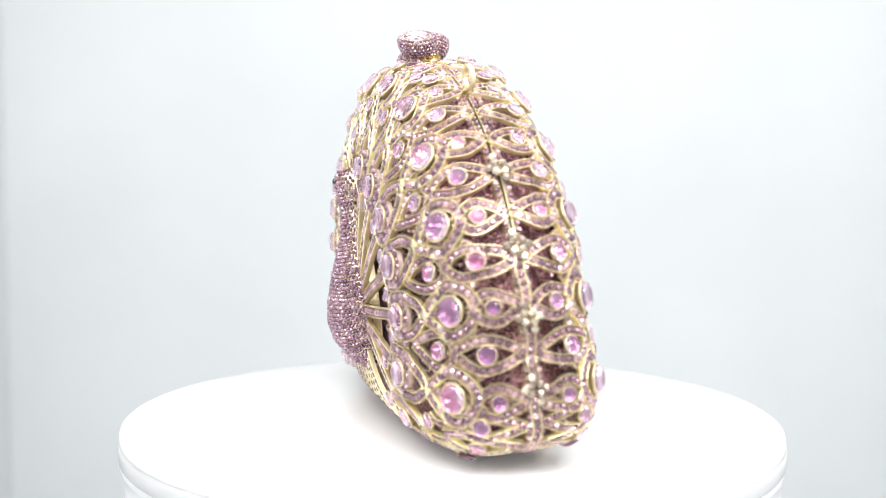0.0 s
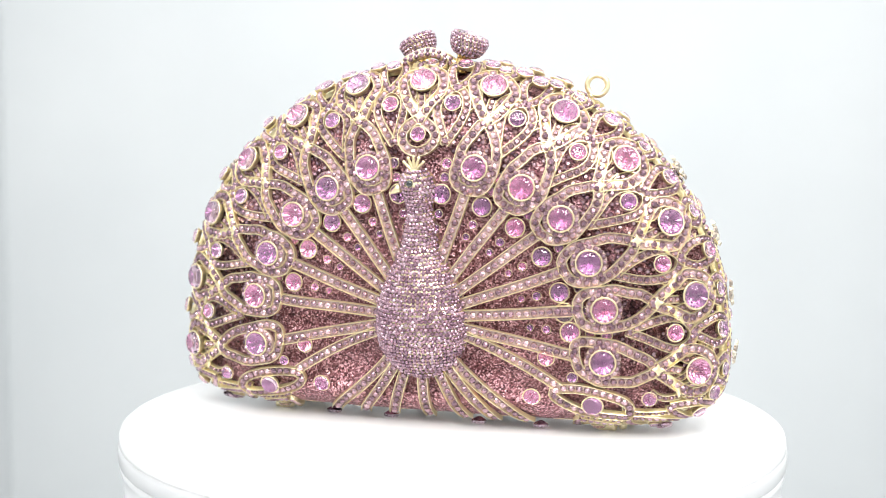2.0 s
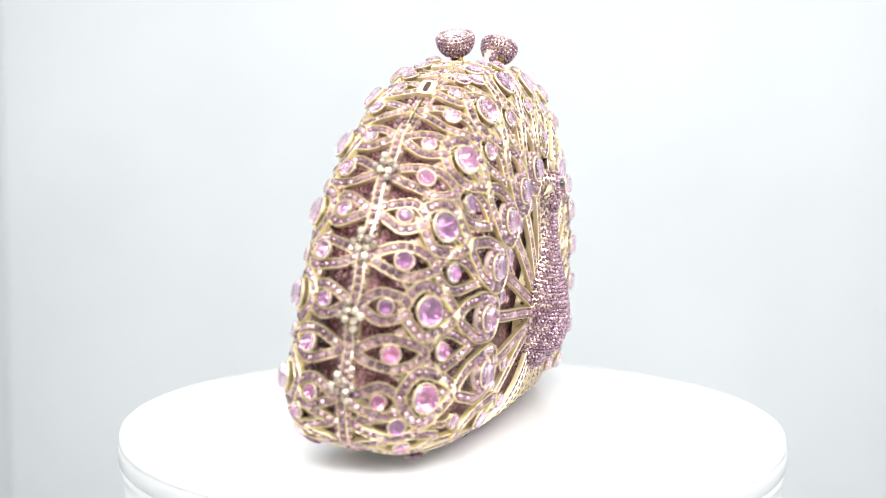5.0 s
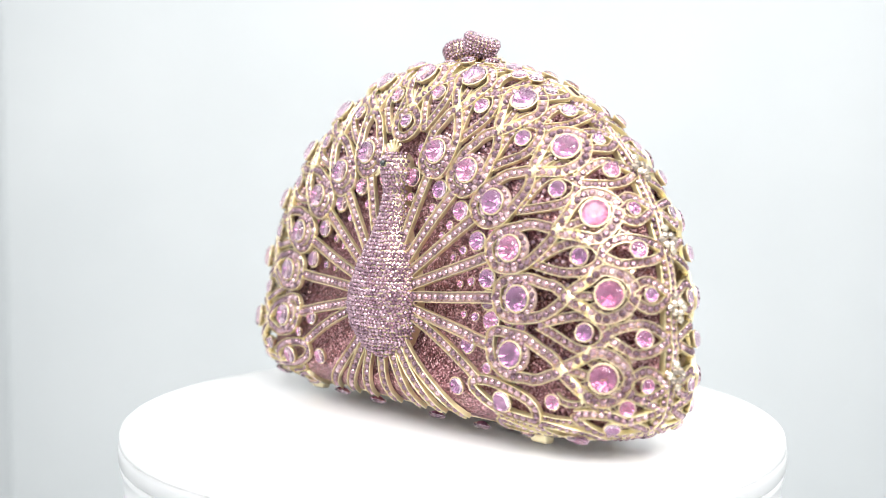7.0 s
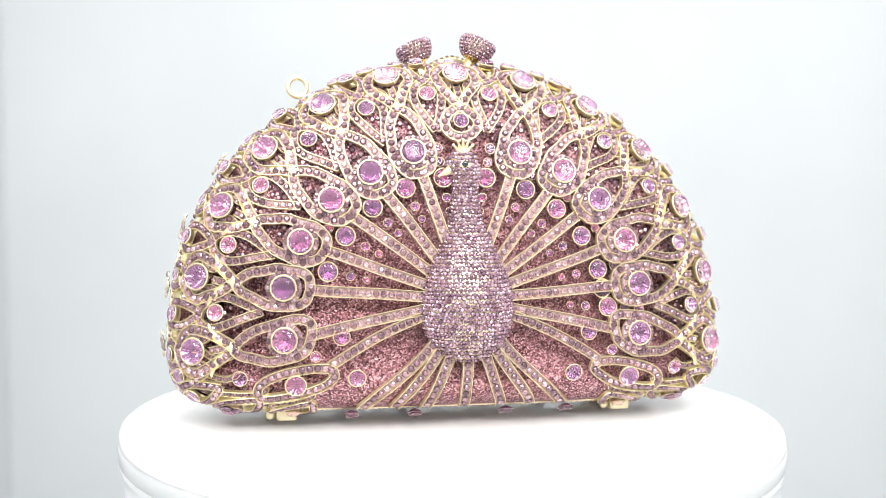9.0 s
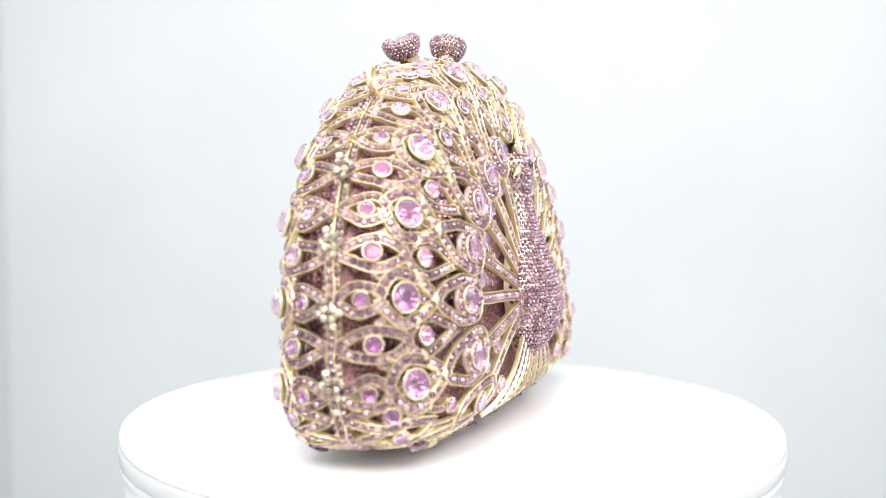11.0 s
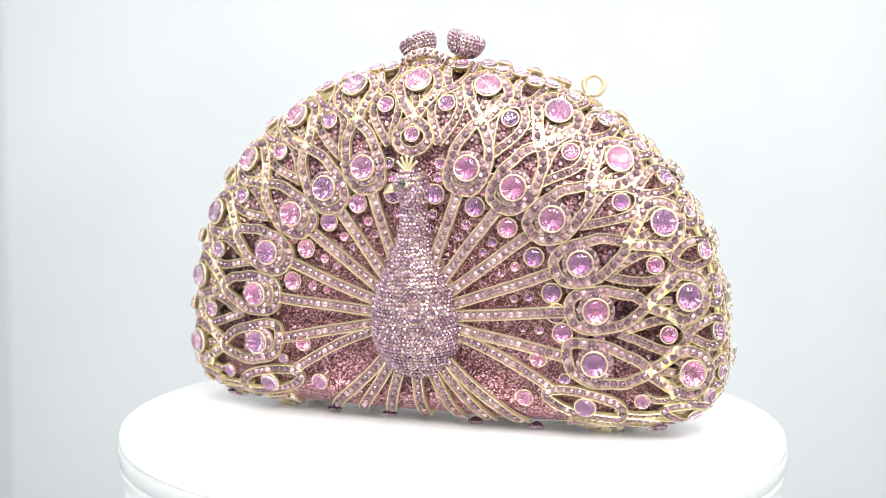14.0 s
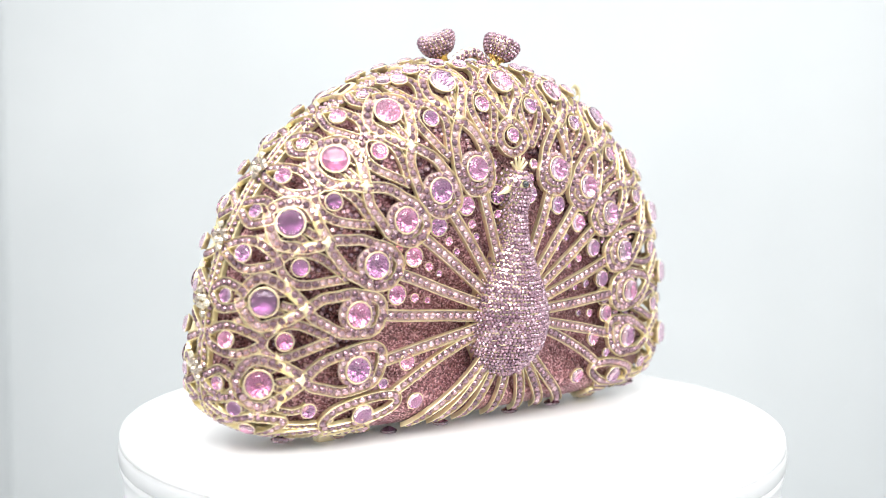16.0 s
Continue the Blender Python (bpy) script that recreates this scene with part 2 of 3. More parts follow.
# ---- round stones in cups, shared by all of one size
def gem_mesh(name):
    """Unit stone: a faceted foil back under a clear cut crown."""
    b, n = Build(), 12
    k = 2 * n
    verts = [(0, 0, -0.50)]
    for i in range(k):
        a = 2 * math.pi * i / k
        verts.append((0.42 * math.cos(a), 0.42 * math.sin(a), -0.24 - 0.10 * (i % 2)))
    for i in range(k):
        a = 2 * math.pi * i / k
        verts.append((0.95 * math.cos(a), 0.95 * math.sin(a), 0.07 - 0.07 * ((i + 1) % 2)))
    faces = []
    for i in range(k):
        j = (i + 1) % k
        faces += [(0, 1 + i, 1 + j), (1 + i, 1 + k + i, 1 + j), (1 + j, 1 + k + i, 1 + k + j)]
    b.add(verts, faces, 0, False)
    verts, faces = [], []
    for rr, zz, sh in ((0.95, 0.06, 0.5), (0.985, 0.15, 0.5), (0.84, 0.40, 0.0), (0.56, 0.52, 0.5)):
        for i in range(n):
            a = 2 * math.pi * (i + sh) / n
            verts.append((rr * math.cos(a), rr * math.sin(a), zz))
    for i in range(n):
        j = (i + 1) % n
        faces += [(i, j, n + j, n + i), (n + i, n + j, 2 * n + j), (n + i, 2 * n + j, 2 * n + i),
                  (2 * n + i, 2 * n + j, 3 * n + i), (3 * n + i, 2 * n + j, 3 * n + j)]
    faces += [tuple(3 * n + i for i in range(n)), tuple(reversed(range(n)))]
    b.add(verts, faces, 1, False)
    return b.mesh(name, FOIL, GLASS)


def cup_mesh(name):
    b = Build()
    revolve(b, [(0.60, -0.55), (0.84, -0.50), (1.0, -0.15), (1.10, 0.0), (1.12, 0.07), (1.07, 0.12), (0.985, 0.08), (0.94, -0.3), (0.60, -0.48)], 20)
    return b.mesh(name, GOLD)


GEM, CUP = gem_mesh("cut_gem"), cup_mesh("gem_cup")


def set_gem(parent, p, n, r, turn, back, stretch=1.0, along=None):
    """A round stone in its gold cup; p in mm."""
    m = back @ facing(to_m(p), n, along) @ pose(0, 0, 0, 0, 0, turn) if stretch == 1.0 else back @ facing(to_m(p), n, along)
    m = m @ Matrix.Diagonal((r * MM * stretch, r * MM, r * MM, 1))
    part("gemstone", GEM, parent, m=m)
    part("bezel", CUP, parent, m=m)


# ---------------------------------------------------------------- the bag
bag = new("clutch_bag")
tagged(bag, label="half-round gold openwork evening clutch set with pink crystals and peacocks", category="handbag")
HALVES = (("front", Matrix.Identity(4)), ("back", pose(0, 0, 0, 0, 0, 180)))

# (inner eye, outer eye) of each feather; the cast is not quite symmetrical
EYES_LEFT = [((-16.7, 1.6), (-23.2, 26.5)), ((-30.4, -5.0), (-43.9, 17.0)), ((-42.6, -13.6), (-62.0, 2.9)),
             ((-52.2, -26.5), (-75.6, -15.0)), ((-57.5, -40.7), (-83.2, -37.0)), ((-57.4, -56.8), (-84.6, -60.0))]
EYES_RIGHT = [((17.8, 1.7), (21.7, 25.8)), ((32.4, -4.1), (43.7, 17.8)), ((44.3, -13.3), (62.2, 3.6)),
              ((52.8, -26.5), (75.6, -15.0)), ((57.5, -40.7), (83.2, -37.0)), ((57.2, -56.8), (84.6, -60.0))]
FEATHERS = list(reversed(EYES_LEFT)) + [(None, (-0.9, 27.8))] + EYES_RIGHT
FEATHERS.reverse()      # from low right round to low left


BIRD = [(-64.5, 3.4, 29.6), (-62.5, 8.0, 32.5), (-59.0, 11.4, 35.5), (-54.0, 13.7, 38.6), (-48.5, 14.5, 39.8), (-43.0, 14.2, 39.4), (-37.0, 12.6, 38.0),
        (-31.0, 9.9, 36.4), (-26.0, 7.3, 34.8), (-21.0, 5.4, 33.5), (-16.0, 4.3, 32.7), (-11.5, 3.7, 32.3), (-8.5, 4.0, 32.7), (-5.5, 4.9, 33.4), (-3.0, 5.2, 33.6), (-0.6, 4.6, 33.0), (1.0, 3.2, 31.8), (1.8, 1.6, 30.6)]


def bird_at(z):
    for (z0, w0, d0), (z1, w1, d1) in zip(BIRD, BIRD[1:]):
        if z0 <= z <= z1:
            f = (z - z0) / (z1 - z0)
            f = f * f * (3 - 2 * f) * 0.5 + f * 0.5
            return w0 + (w1 - w0) * f, d0 + (d1 - d0) * f
    return 2.0, 30.0


def lining_depth(a, u):
    """How far the cloth lies under the openwork: shallow over the bird's head, deep round the edge."""
    up = min(1.0, max(0.0, (math.sin(a) - 0.05) / 0.35)) * min(1.0, max(0.0, (u - 0.33) / 0.08)) * min(1.0, max(0.0, (0.84 - u) / 0.10))
    deep = 6.2 + 7.0 * max(0.0, u - 0.42) * min(1.0, max(0.15, 1.0 + 1.6 * math.sin(a)))
    low = min(1.0, max(0.0, (-math.sin(a) - 0.12) / 0.40)) * min(1.0, max(0.0, (u - 0.2) / 0.2))
    deep += (1.3 - deep) * low
    deep += (2.6 - deep) * max(0.0, (u - 0.84) / 0.16)
    return deep + (2.1 - deep) * up


def lining_mesh():
    b, na, nu = Build(), 144, 26
    verts = []
    for k in range(nu + 1):
        u = (k / nu) ** 0.9
        for i in range(na):
            a = 2 * math.pi * i / na
            p, n = skin(a, max(u, 0.004), 0)
            q = p - n * lining_depth(a, u)
            q.y = min(q.y, -0.3)
            verts.append(to_m(q))
    b.add(verts, ring_faces(nu + 1, na), 0, True)
    return b.mesh("lining", LINING)


def loop_paths(mid, u0, u1, width, warp, power, steps):
    """Two mirrored sides of an almond laid along a middle line a = mid(u)."""
    sides = []
    for sgn in (-1, 1):
        path = []
        for i in range(steps + 1):
            s = i / steps
            u = u0 + (u1 - u0) * s
            w = width * max(math.sin(math.pi * s ** warp), 0.0) ** power
            r = max((raw(mid(u), u) - Vector((0, raw(mid(u), u).y, ZC))).length, 3.0)
            path.append((mid(u) + sgn * w / r, u))
        sides.append(path)
    return sides


def flank(a):
    """u at which a ray from the centre leaves the bird."""
    t = 4.0
    while t < 60:
        x, z = t * math.cos(a), ZC + t * math.sin(a)
        if z < -64 or z > 1.5 or abs(x) > bird_at(z)[0] - 1.2:
            break
        t += 0.5
    return fan(t * math.cos(a), ZC + t * math.sin(a))[1]


def leaf(b, rows, half=1.25, slot=0):
    """A plain pointed leaf with a ridge, swept along rows."""
    verts, k = [], 6
    for i, (p, n, side) in enumerate(rows):
        w = half * (0.16 + 0.84 * max(math.sin(math.pi * min(1.0, i / (len(rows) - 1)) ** 0.8), 0.0) ** 0.8)
        for l, h in ((-w, -0.55), (-w, 0.05), (0.0, 0.6), (w, 0.05), (w, -0.55), (0.0, -0.75)):
            verts.append(to_m(p + side * l + n * h))
    b.add(verts, ring_faces(len(rows), k) + [tuple(range(k)), tuple(reversed(range((len(rows) - 1) * k, len(rows) * k)))], slot, True)


def node(b, a, u, r=2.0):
    """A little four-pointed gold star over a crossing of straps."""
    p, n = skin(a, u, 0.55)
    m = facing(to_m(p), n)
    ring = [(r * (1.0 if i % 2 == 0 else 0.55) * math.cos(i * math.pi / 4), r * (1.0 if i % 2 == 0 else 0.55) * math.sin(i * math.pi / 4)) for i in range(8)]
    verts = [m @ Vector((x * MM, y * MM, z * MM)) for z, f in ((-1.0, 1.0), (0.1, 1.0), (0.45, 0.55)) for x, y in [(q[0] * f, q[1] * f) for q in ring]]
    b.add(verts, ring_faces(3, 8) + [tuple(16 + i for i in range(8))], 0, False)


def make_feather(inner, outer):
    gold, stones, gems = Build(), Build(), []
    ao, uo = fan(*outer)
    if inner:
        ai, ui = fan(*inner)
    else:
        ai, ui = ao, fan(0.0, 2.0)[1]

    def mid(u):
        d = ao - ai
        d = (d + math.pi) % (2 * math.pi) - math.pi
        return ai + d * max(0.0, min(1.3, (u - ui) / (uo - ui)))

    un = ui + (uo - ui) * 0.47
    if inner:
        # stem from the bird's flank to the eye
        aa = ai
        start = flank(aa)
        rows = band(gold, [(aa, start + (ui - 0.065 - start) * i / 16) for i in range(17)], 1.78, 0.0, 1.0)
        stones_along(stones, rows)
        for path in loop_paths(mid, ui - 0.072, un, 5.9, 0.62, 0.60, 40):
            stones_along(stones, band(gold, path, 1.65, 0.25))
        c, cn = skin(ai, ui, 0.75)
        m = facing(to_m(c), cn)
        revolve(gold, [(3.7 * MM, -0.6 * MM), (3.7 * MM, 0.15 * MM), (4.0 * MM, 0.0), (5.5 * MM, -0.2 * MM), (5.6 * MM, -1.6 * MM)], 28, 1, True, m)
        for i in range(16):
            t = 2 * math.pi * (i + random.uniform(-0.12, 0.12)) / 16
            cut_stone(stones, m @ Vector((4.78 * MM * math.cos(t), 4.78 * MM * math.sin(t), -0.1 * MM)), cn + Vector((random.uniform(-.2, .2), 0, random.uniform(-.2, .2))), 0.92 * MM, 0.7 * MM, 7, 0, random.random() * 6)
        gems.append((*skin(ai, ui, 1.4), 3.75))
    if not inner:
        for path in loop_paths(mid, 0.365, un, 5.4, 0.8, 0.7, 20):
            stones_along(stones, band(gold, path, 1.65, 0.1))
        gems.append((*skin(ao, 0.43, 0.6), 2.3))
    for path in loop_paths(mid, un, uo + 0.125, 6.7, 1.32, 0.76, 36):
        stones_along(stones, band(gold, path, 1.7, 0.0))
    gems.append((*skin(ao, uo, 1.25), 3.95))
    # a stone-set strap between two plain curled leaves, and a gold node where the loops cross
    rows = band(gold, [(mid(u), u) for u in [un + 0.03 + (uo - 0.075 - un - 0.03) * i / 8 for i in range(9)]], 1.25, -0.25, 0.9)
    stones_along(stones, rows, 2.0, 0.86)
    for k in (-1, 1):
        path = []
        for i in range(13):
            q = i / 12
            u = un + 0.035 + (uo - 0.05 - un) * (0.80 * q - 0.18 * q ** 3)
            path.append((mid(u) + k * (1.0 + 4.6 * q ** 1.3) / 55.0, u))
        leaf(gold, rows_of(path, -0.1))
    node(gold, mid(un + 0.012), un + 0.012)
    return gold, stones, gems


def make_link(a, u0, u1, ug, width, gem_r, goff=0.6, warp=1.0, off=-0.2):
    """An almond near the seam with one stone in it."""
    gold, stones, gems = Build(), Build(), []
    for path in loop_paths(lambda u: a, u0, u1, width, warp, 0.62, 22):
        stones_along(stones, band(gold, path, 1.42, off, 0.9), 2.2, 1.04)
    gems.append((*skin(a, ug, goff), gem_r))
    return gold, stones, gems


def place(name, made, label="", turn=0.0):
    gold, stones, gems = made
    mg, ms = gold.mesh(name, GOLD, BEADS), stones.mesh("pave", STONE)
    for side, back in HALVES:
        ob = part(name, mg, bag, label, m=back)
        part("pave", ms, ob, kind="stuff")
        for p, n, r in gems:
            set_gem(ob, p, n, r, random.uniform(0, 360), Matrix.Identity(4))


for inner, outer in FEATHERS:
    place("feather", make_feather(inner, outer), "gold feather strap set with small rose stones")

angles = [fan(*o)[0] for _, o in FEATHERS]
angles = [a if a > -1.0 else a + 2 * math.pi for a in angles]
for i, a in enumerate(angles):
    place("scroll", make_link(a, 0.775, 0.992, 0.89, 3.7, 2.1, 0.2))
    if i + 1 < len(angles):
        am = (a + angles[i + 1]) / 2
        # almond between two eyes, then one that runs over the edge to the seam
        place("scroll", make_link(am, 0.40, 0.665, 0.575, 4.6, 2.5, 0.2, 1.5, -0.5))
        place("scroll", make_link(am, 0.665, 0.99, 0.845, 3.8, 2.5, 1.2, 1.0, -0.4))
        # waves that leave it and cross the loops
        gold, stones = Build(), Build()
        for sgn in (-1, 1):
            aq = am + sgn * 0.25 * (angles[i + 1] - a)
            path = []
            for j in range(19):
                u = 0.56 + 0.25 * j / 18
                path.append((aq + sgn * 0.030 * math.sin(2 * math.pi * (u - 0.565) / 0.24), u))
            stones_along(stones, band(gold, path, 1.3, -0.9, 0.9), 2.1, 0.96)
        place("scroll", (gold, stones, []))

for deg in (-14.3, -18.8, -25, -33):
    for a in (radians(deg), radians(180 - deg)):
        place("scroll", make_link(a, 0.60, 0.985, 0.80, 3.4, 2.3, 0.2, 1.0, -0.3))
        gold, stones = Build(), Build()
        sgn = 1 if math.cos(a) > 0 else -1
        path = []
        for j in range(29):
            u = 0.48 + 0.51 * j / 28
            path.append((a + sgn * (0.052 + 0.03 * math.sin(2 * math.pi * (u - 0.60) / 0.30)), u))
        stones_along(stones, band(gold, path, 1.0, -0.8, 0.9), 1.95, 0.74)
        place("scroll", (gold, stones, []))

# single stones in the gaps
for i in range(len(FEATHERS) - 1):
    (ia, oa), (ib, ob_) = FEATHERS[i], FEATHERS[i + 1]
    a0, a1 = (fan(*(ia or oa))[0], fan(*(ib or ob_))[0])
    am = (a0 + a1) / 2
    for u, r, off in ((0.150, 1.1, -2.6), (0.185, 1.35, -2.2), (0.240, 2.9, -1.2), (0.29, 1.4, -1.6), (0.335, 1.6, -0.8)):
        p, n = skin(am, u, off)
        for side, back in HALVES:
            set_gem(bag, p, n, r, random.uniform(0, 360), back)

lm = lining_mesh()
for side, back in HALVES:
    part("lining", lm, bag, "rose glitter cloth lining behind the openwork", m=back)


def lining_stones():
    """Small stones sewn over the upper lining, too many to count."""
    b = Build()
    for row in range(17):
        u = 0.30 + row * 0.0272
        span = math.pi * 1.12
        n = int(span * (raw(math.pi / 2, u).z - ZC) / 2.1)
        for i in range(n):
            a = -0.19 + span * (i + 0.5 * (row % 2)) / n + random.uniform(-0.008, 0.008)
            if (row < 4 and abs(a - math.pi / 2) < 0.16) or random.random() < 0.10:
                continue
            uu = u + random.uniform(-0.005, 0.005)
            p, nn = skin(a, uu, 0.25 - lining_depth(a, uu))
            wob = Vector((random.uniform(-1, 1), random.uniform(-1, 1), random.uniform(-1, 1))) * 0.25
            cut_stone(b, to_m(p), nn + wob, random.uniform(0.92, 1.10) * MM, 0.8 * MM, 6, 0, random.random() * 6)
    return b.mesh("pave", STONE)


ls = lining_stones()
for side, back in HALVES:
    part("pave", ls, bag, m=back, kind="stuff")


# ---- low stems
def low_stem(x_end, bend):
    gold, stones = Build(), Build()
    a1 = math.atan2(-77.0 - ZC, x_end)
    path = []
    for i in range(19):
        s = i / 18
        a = a1 + bend * (1 - s) ** 2
        u0 = flank(a1 + bend)
        path.append((a, u0 + (0.69 - u0) * s))
    stones_along(stones, band(gold, path, 1.78, 0.0, 1.0), 2.5, 1.14)
    return gold, stones, []


for x_end in (-31, -21, -11.5, 0, 11.5, 21, 31):
    place("feather_stem", low_stem(x_end, -0.10 * (x_end / 30)), "short gold strap set with small rose stones")


# belts under the belly
for u, off in ((0.86, -0.2), (0.95, 0.0)):
    gold, stones = Build(), Build()
    path = []
    for i in range(61):
        a = radians(-156 + 132 * i / 60)
        path.append((a, u + 0.024 * math.sin(i * 0.8)))
    stones_along(stones, band(gold, path, 0.62, off - 1.3, 0.6), 1.7, 0.38)
    place("belt", (gold, stones, []), "gold strap along the underside")


# the low eye at each end
def low_eye(sgn):
    gold, stones, gems = Build(), Build(), []
    a, u = fan(sgn * 54.0, -70.5)
    u0 = flank(a + sgn * 0.10)
    rows = band(gold, [(a + sgn * 0.10 * (1 - i / 16), u0 + (u - 0.13 - u0) * i / 16) for i in range(17)], 1.6)
    stones_along(stones, rows)
    for path in loop_paths(lambda q: a, u - 0.13, min(u + 0.17, 0.96), 4.6, 0.8, 0.7, 22):
        stones_along(stones, band(gold, path, 1.55, 0.1))
    gems.append((*skin(a, u, 0.9), 3.1))
    for xx, zz, r in ((sgn * 35.1, -69.0, 2.6), (sgn * 71.0, -68.5, 2.2), (sgn * 40.0, -56.0, 2.5), (sgn * 48.0, -62.0, 1.6)):
        p, n = skin(*fan(xx, zz), 0.0)
        gems.append((p, n, r))
    return gold, stones, gems


for sgn in (-1, 1):
    place("feather", low_eye(sgn), "gold feather strap set with small rose stones")


# ---- seam
def seam_mesh():
    b, n = Build(), 240
    verts = []
    prof = [(-7.0, -0.42), (-0.4, -0.40), (0.3, -0.38), (0.65, -0.44), (0.65, -0.75), (0.15, -0.85), (0.15, -1.6), (0.5, -1.7), (0.5, -1.95), (0.1, -2.1), (-1.4, -2.15)]
    for i in range(n):
        a = 2 * math.pi * i / n
        p = raw(a, 1.0)
        d = Vector((math.cos(a), 0, math.sin(a)))
        for out, y in prof:
            q = p + d * (out - 1.7)
            q.y = y
            verts.append(to_m(q))
    k = len(prof)
    faces = [(i * k + j, ((i + 1) % n) * k + j, ((i + 1) % n) * k + j + 1, i * k + j + 1) for i in range(n) for j in range(1, k - 1)]
    b.add(verts, faces, 0, True)
    # inner wall of the joint, coloured dark to paint the shade deep in the gap
    b.add(verts, [(i * k, ((i + 1) % n) * k, ((i + 1) % n) * k + 1, i * k + 1) for i in range(n)], 1, True)
    return b.mesh("seam_rim", GOLD, SHADE)


def seam_stones():
    """A ribbon of stones along the lower seam on each side, with paler clusters."""
    b = Build()
    for sgn in (-1, 1):
        a = -0.55
        while a < 1.40:
            aa = a if sgn > 0 else math.pi - a
            p = raw(aa, 1.0)
            d = Vector((math.cos(aa), 0, math.sin(aa)))
            for y in ((-1.62,) if a < 0.62 else (-1.2, -3.1)):
                q = p + d * (-0.6 if a < 0.62 else -1.2)
                q.y = y
                cut_stone(b, to_m(q), d + Vector((random.uniform(-.15, .15), -0.25 if y < -2 else -0.05, random.uniform(-.15, .15))), (0.95 if a < 0.62 else 0.82) * MM, 0.75 * MM, 7, 0, random.random() * 6)
            a += 2.1 / reach(aa)
        for aa in (-0.14, 0.06, 0.27, 0.53):
            # little clusters of pale stones over the joint
            aa = aa if sgn > 0 else math.pi - aa
            d = Vector((math.cos(aa), 0, math.sin(aa)))
            t = Vector((-math.sin(aa), 0, math.cos(aa)))
            for dy, dt in ((-1.2, 1.25), (-1.2, -1.25), (-2.9, 0.0), (-1.2, 3.3)):
                q = raw(aa, 1.0) + d * (1.5 - 0.16 * abs(dy + 1.5)) + t * dt
                q.y = dy
                cut_stone(b, to_m(q), d + Vector((random.uniform(-.25, .25), dy * 0.03, random.uniform(-.25, .25))), 1.25 * MM, 1.0 * MM, 7, 1, random.random() * 6)
    return b.mesh("pave", STONE, CLEAR)


sm, ss = seam_mesh(), seam_stones()
for side, back in HALVES:
    rim = part("seam_rim", sm, bag, "thin gold rim along the opening", m=back)
    part("pave", ss, rim, kind="stuff")

def seam_ribbon(a0, a1):
    """A stone-set strap over the joint of the two halves."""
    gold, stones, rows = Build(), Build(), []
    n = 70
    for i in range(n + 1):
        a = a0 + (a1 - a0) * i / n
        d = Vector((math.cos(a), 0, math.sin(a)))
        p = raw(a, 1.0) - d * 0.1
        p.y = 0.35 * math.sin(i * 0.55)
        rows.append((p, d, Vector((0, 1, 0))))
    half = 1.35
    strip(gold, rows, [(-half, -1.2), (-half, 0.45), (-half + 0.3, 0.6), (-half + 0.42, 0.3), (-half + 0.44, -0.1), (-half + 0.46, -0.1),
                       (half - 0.44, -0.1), (half - 0.42, 0.3), (half - 0.3, 0.6), (half - 0.1, 0.6), (half, 0.45), (half, -1.2)])
    stones_along(stones, rows, 2.25, 0.98)
    ob = part("seam_strap", gold.mesh("seam_strap", GOLD, BEADS), bag, "narrow stone-set strap over the joint")
    part("pave", stones.mesh("pave", STONE), ob, kind="stuff")


seam_ribbon(radians(-32), radians(14))
seam_ribbon(radians(138), radians(212))

# plate with a slot, opposite the ring
_c = Build()
a = math.atan2(22.0 - ZC, -47.0)
d = Vector((math.cos(a), 0, math.sin(a)))
m = facing(to_m(raw(a, 1.0) + d * 0.6), d, (0, 1, 0))
# the slot isn't cut: a dark raised inset stands in for its shaded recess
for w, l, h, slot in ((2.6, 3.6, 0.5, 0), (0.85, 2.5, 0.75, 1)):
    ring = []
    for k in range(20):
        t = 2 * math.pi * k / 20
        cx, cy = math.cos(t), math.sin(t)
        ring.append((w * math.copysign(abs(cx) ** 0.45, cx) * MM, l * math.copysign(abs(cy) ** 0.45, cy) * MM))
    verts = [m @ Vector((x, y, z * MM)) for z in (-1.2, h * 0.8, h) for x, y in [(q[0] * (1 if z < h else 0.93), q[1] * (1 if z < h else 0.95)) for q in ring]]
    _c.add(verts, ring_faces(3, 20) + [tuple(40 + k for k in range(20))], slot, False)
part("slot_plate", _c.mesh("slot_plate", GOLD, SHADE), bag, "small gold plate with a slot painted as dark shade")

# stones standing along the top edge
for deg, r in ((61, 2.4), (68.5, 2.7), (76, 2.6), (104, 2.6), (111.5, 2.7), (119, 2.4)):
    for side, back in HALVES:
        p, n = skin(radians(deg), 0.90, 0.9)
        set_gem(bag, p, n, r, random.uniform(0, 360), back)

# ---- the bird
def bird_point(z, c):
    """c runs from -1 to 1 across the bird."""
    w, d = bird_at(z)
    back_y = 25.0
    x = w * math.sin(c * math.pi / 2)
    return Vector((x - (0.8 if z > -6 else 0.0) * min(1, (z + 6) / 4 if z > -6 else 0), -(back_y + (d - back_y) * max(math.cos(c * math.pi / 2), 0.0) ** 0.75), z))


def bird_mesh():
    b, nz, nc = Build(), 60, 20
    verts = [to_m(bird_point(-64.5 + 66.1 * i / nz, -1 + 2 * j / nc)) for i in range(nz + 1) for j in range(nc + 1)]
    b.add(verts, ring_faces(nz + 1, nc + 1, False), 0, True)
    return b.mesh("peacock", GOLD)


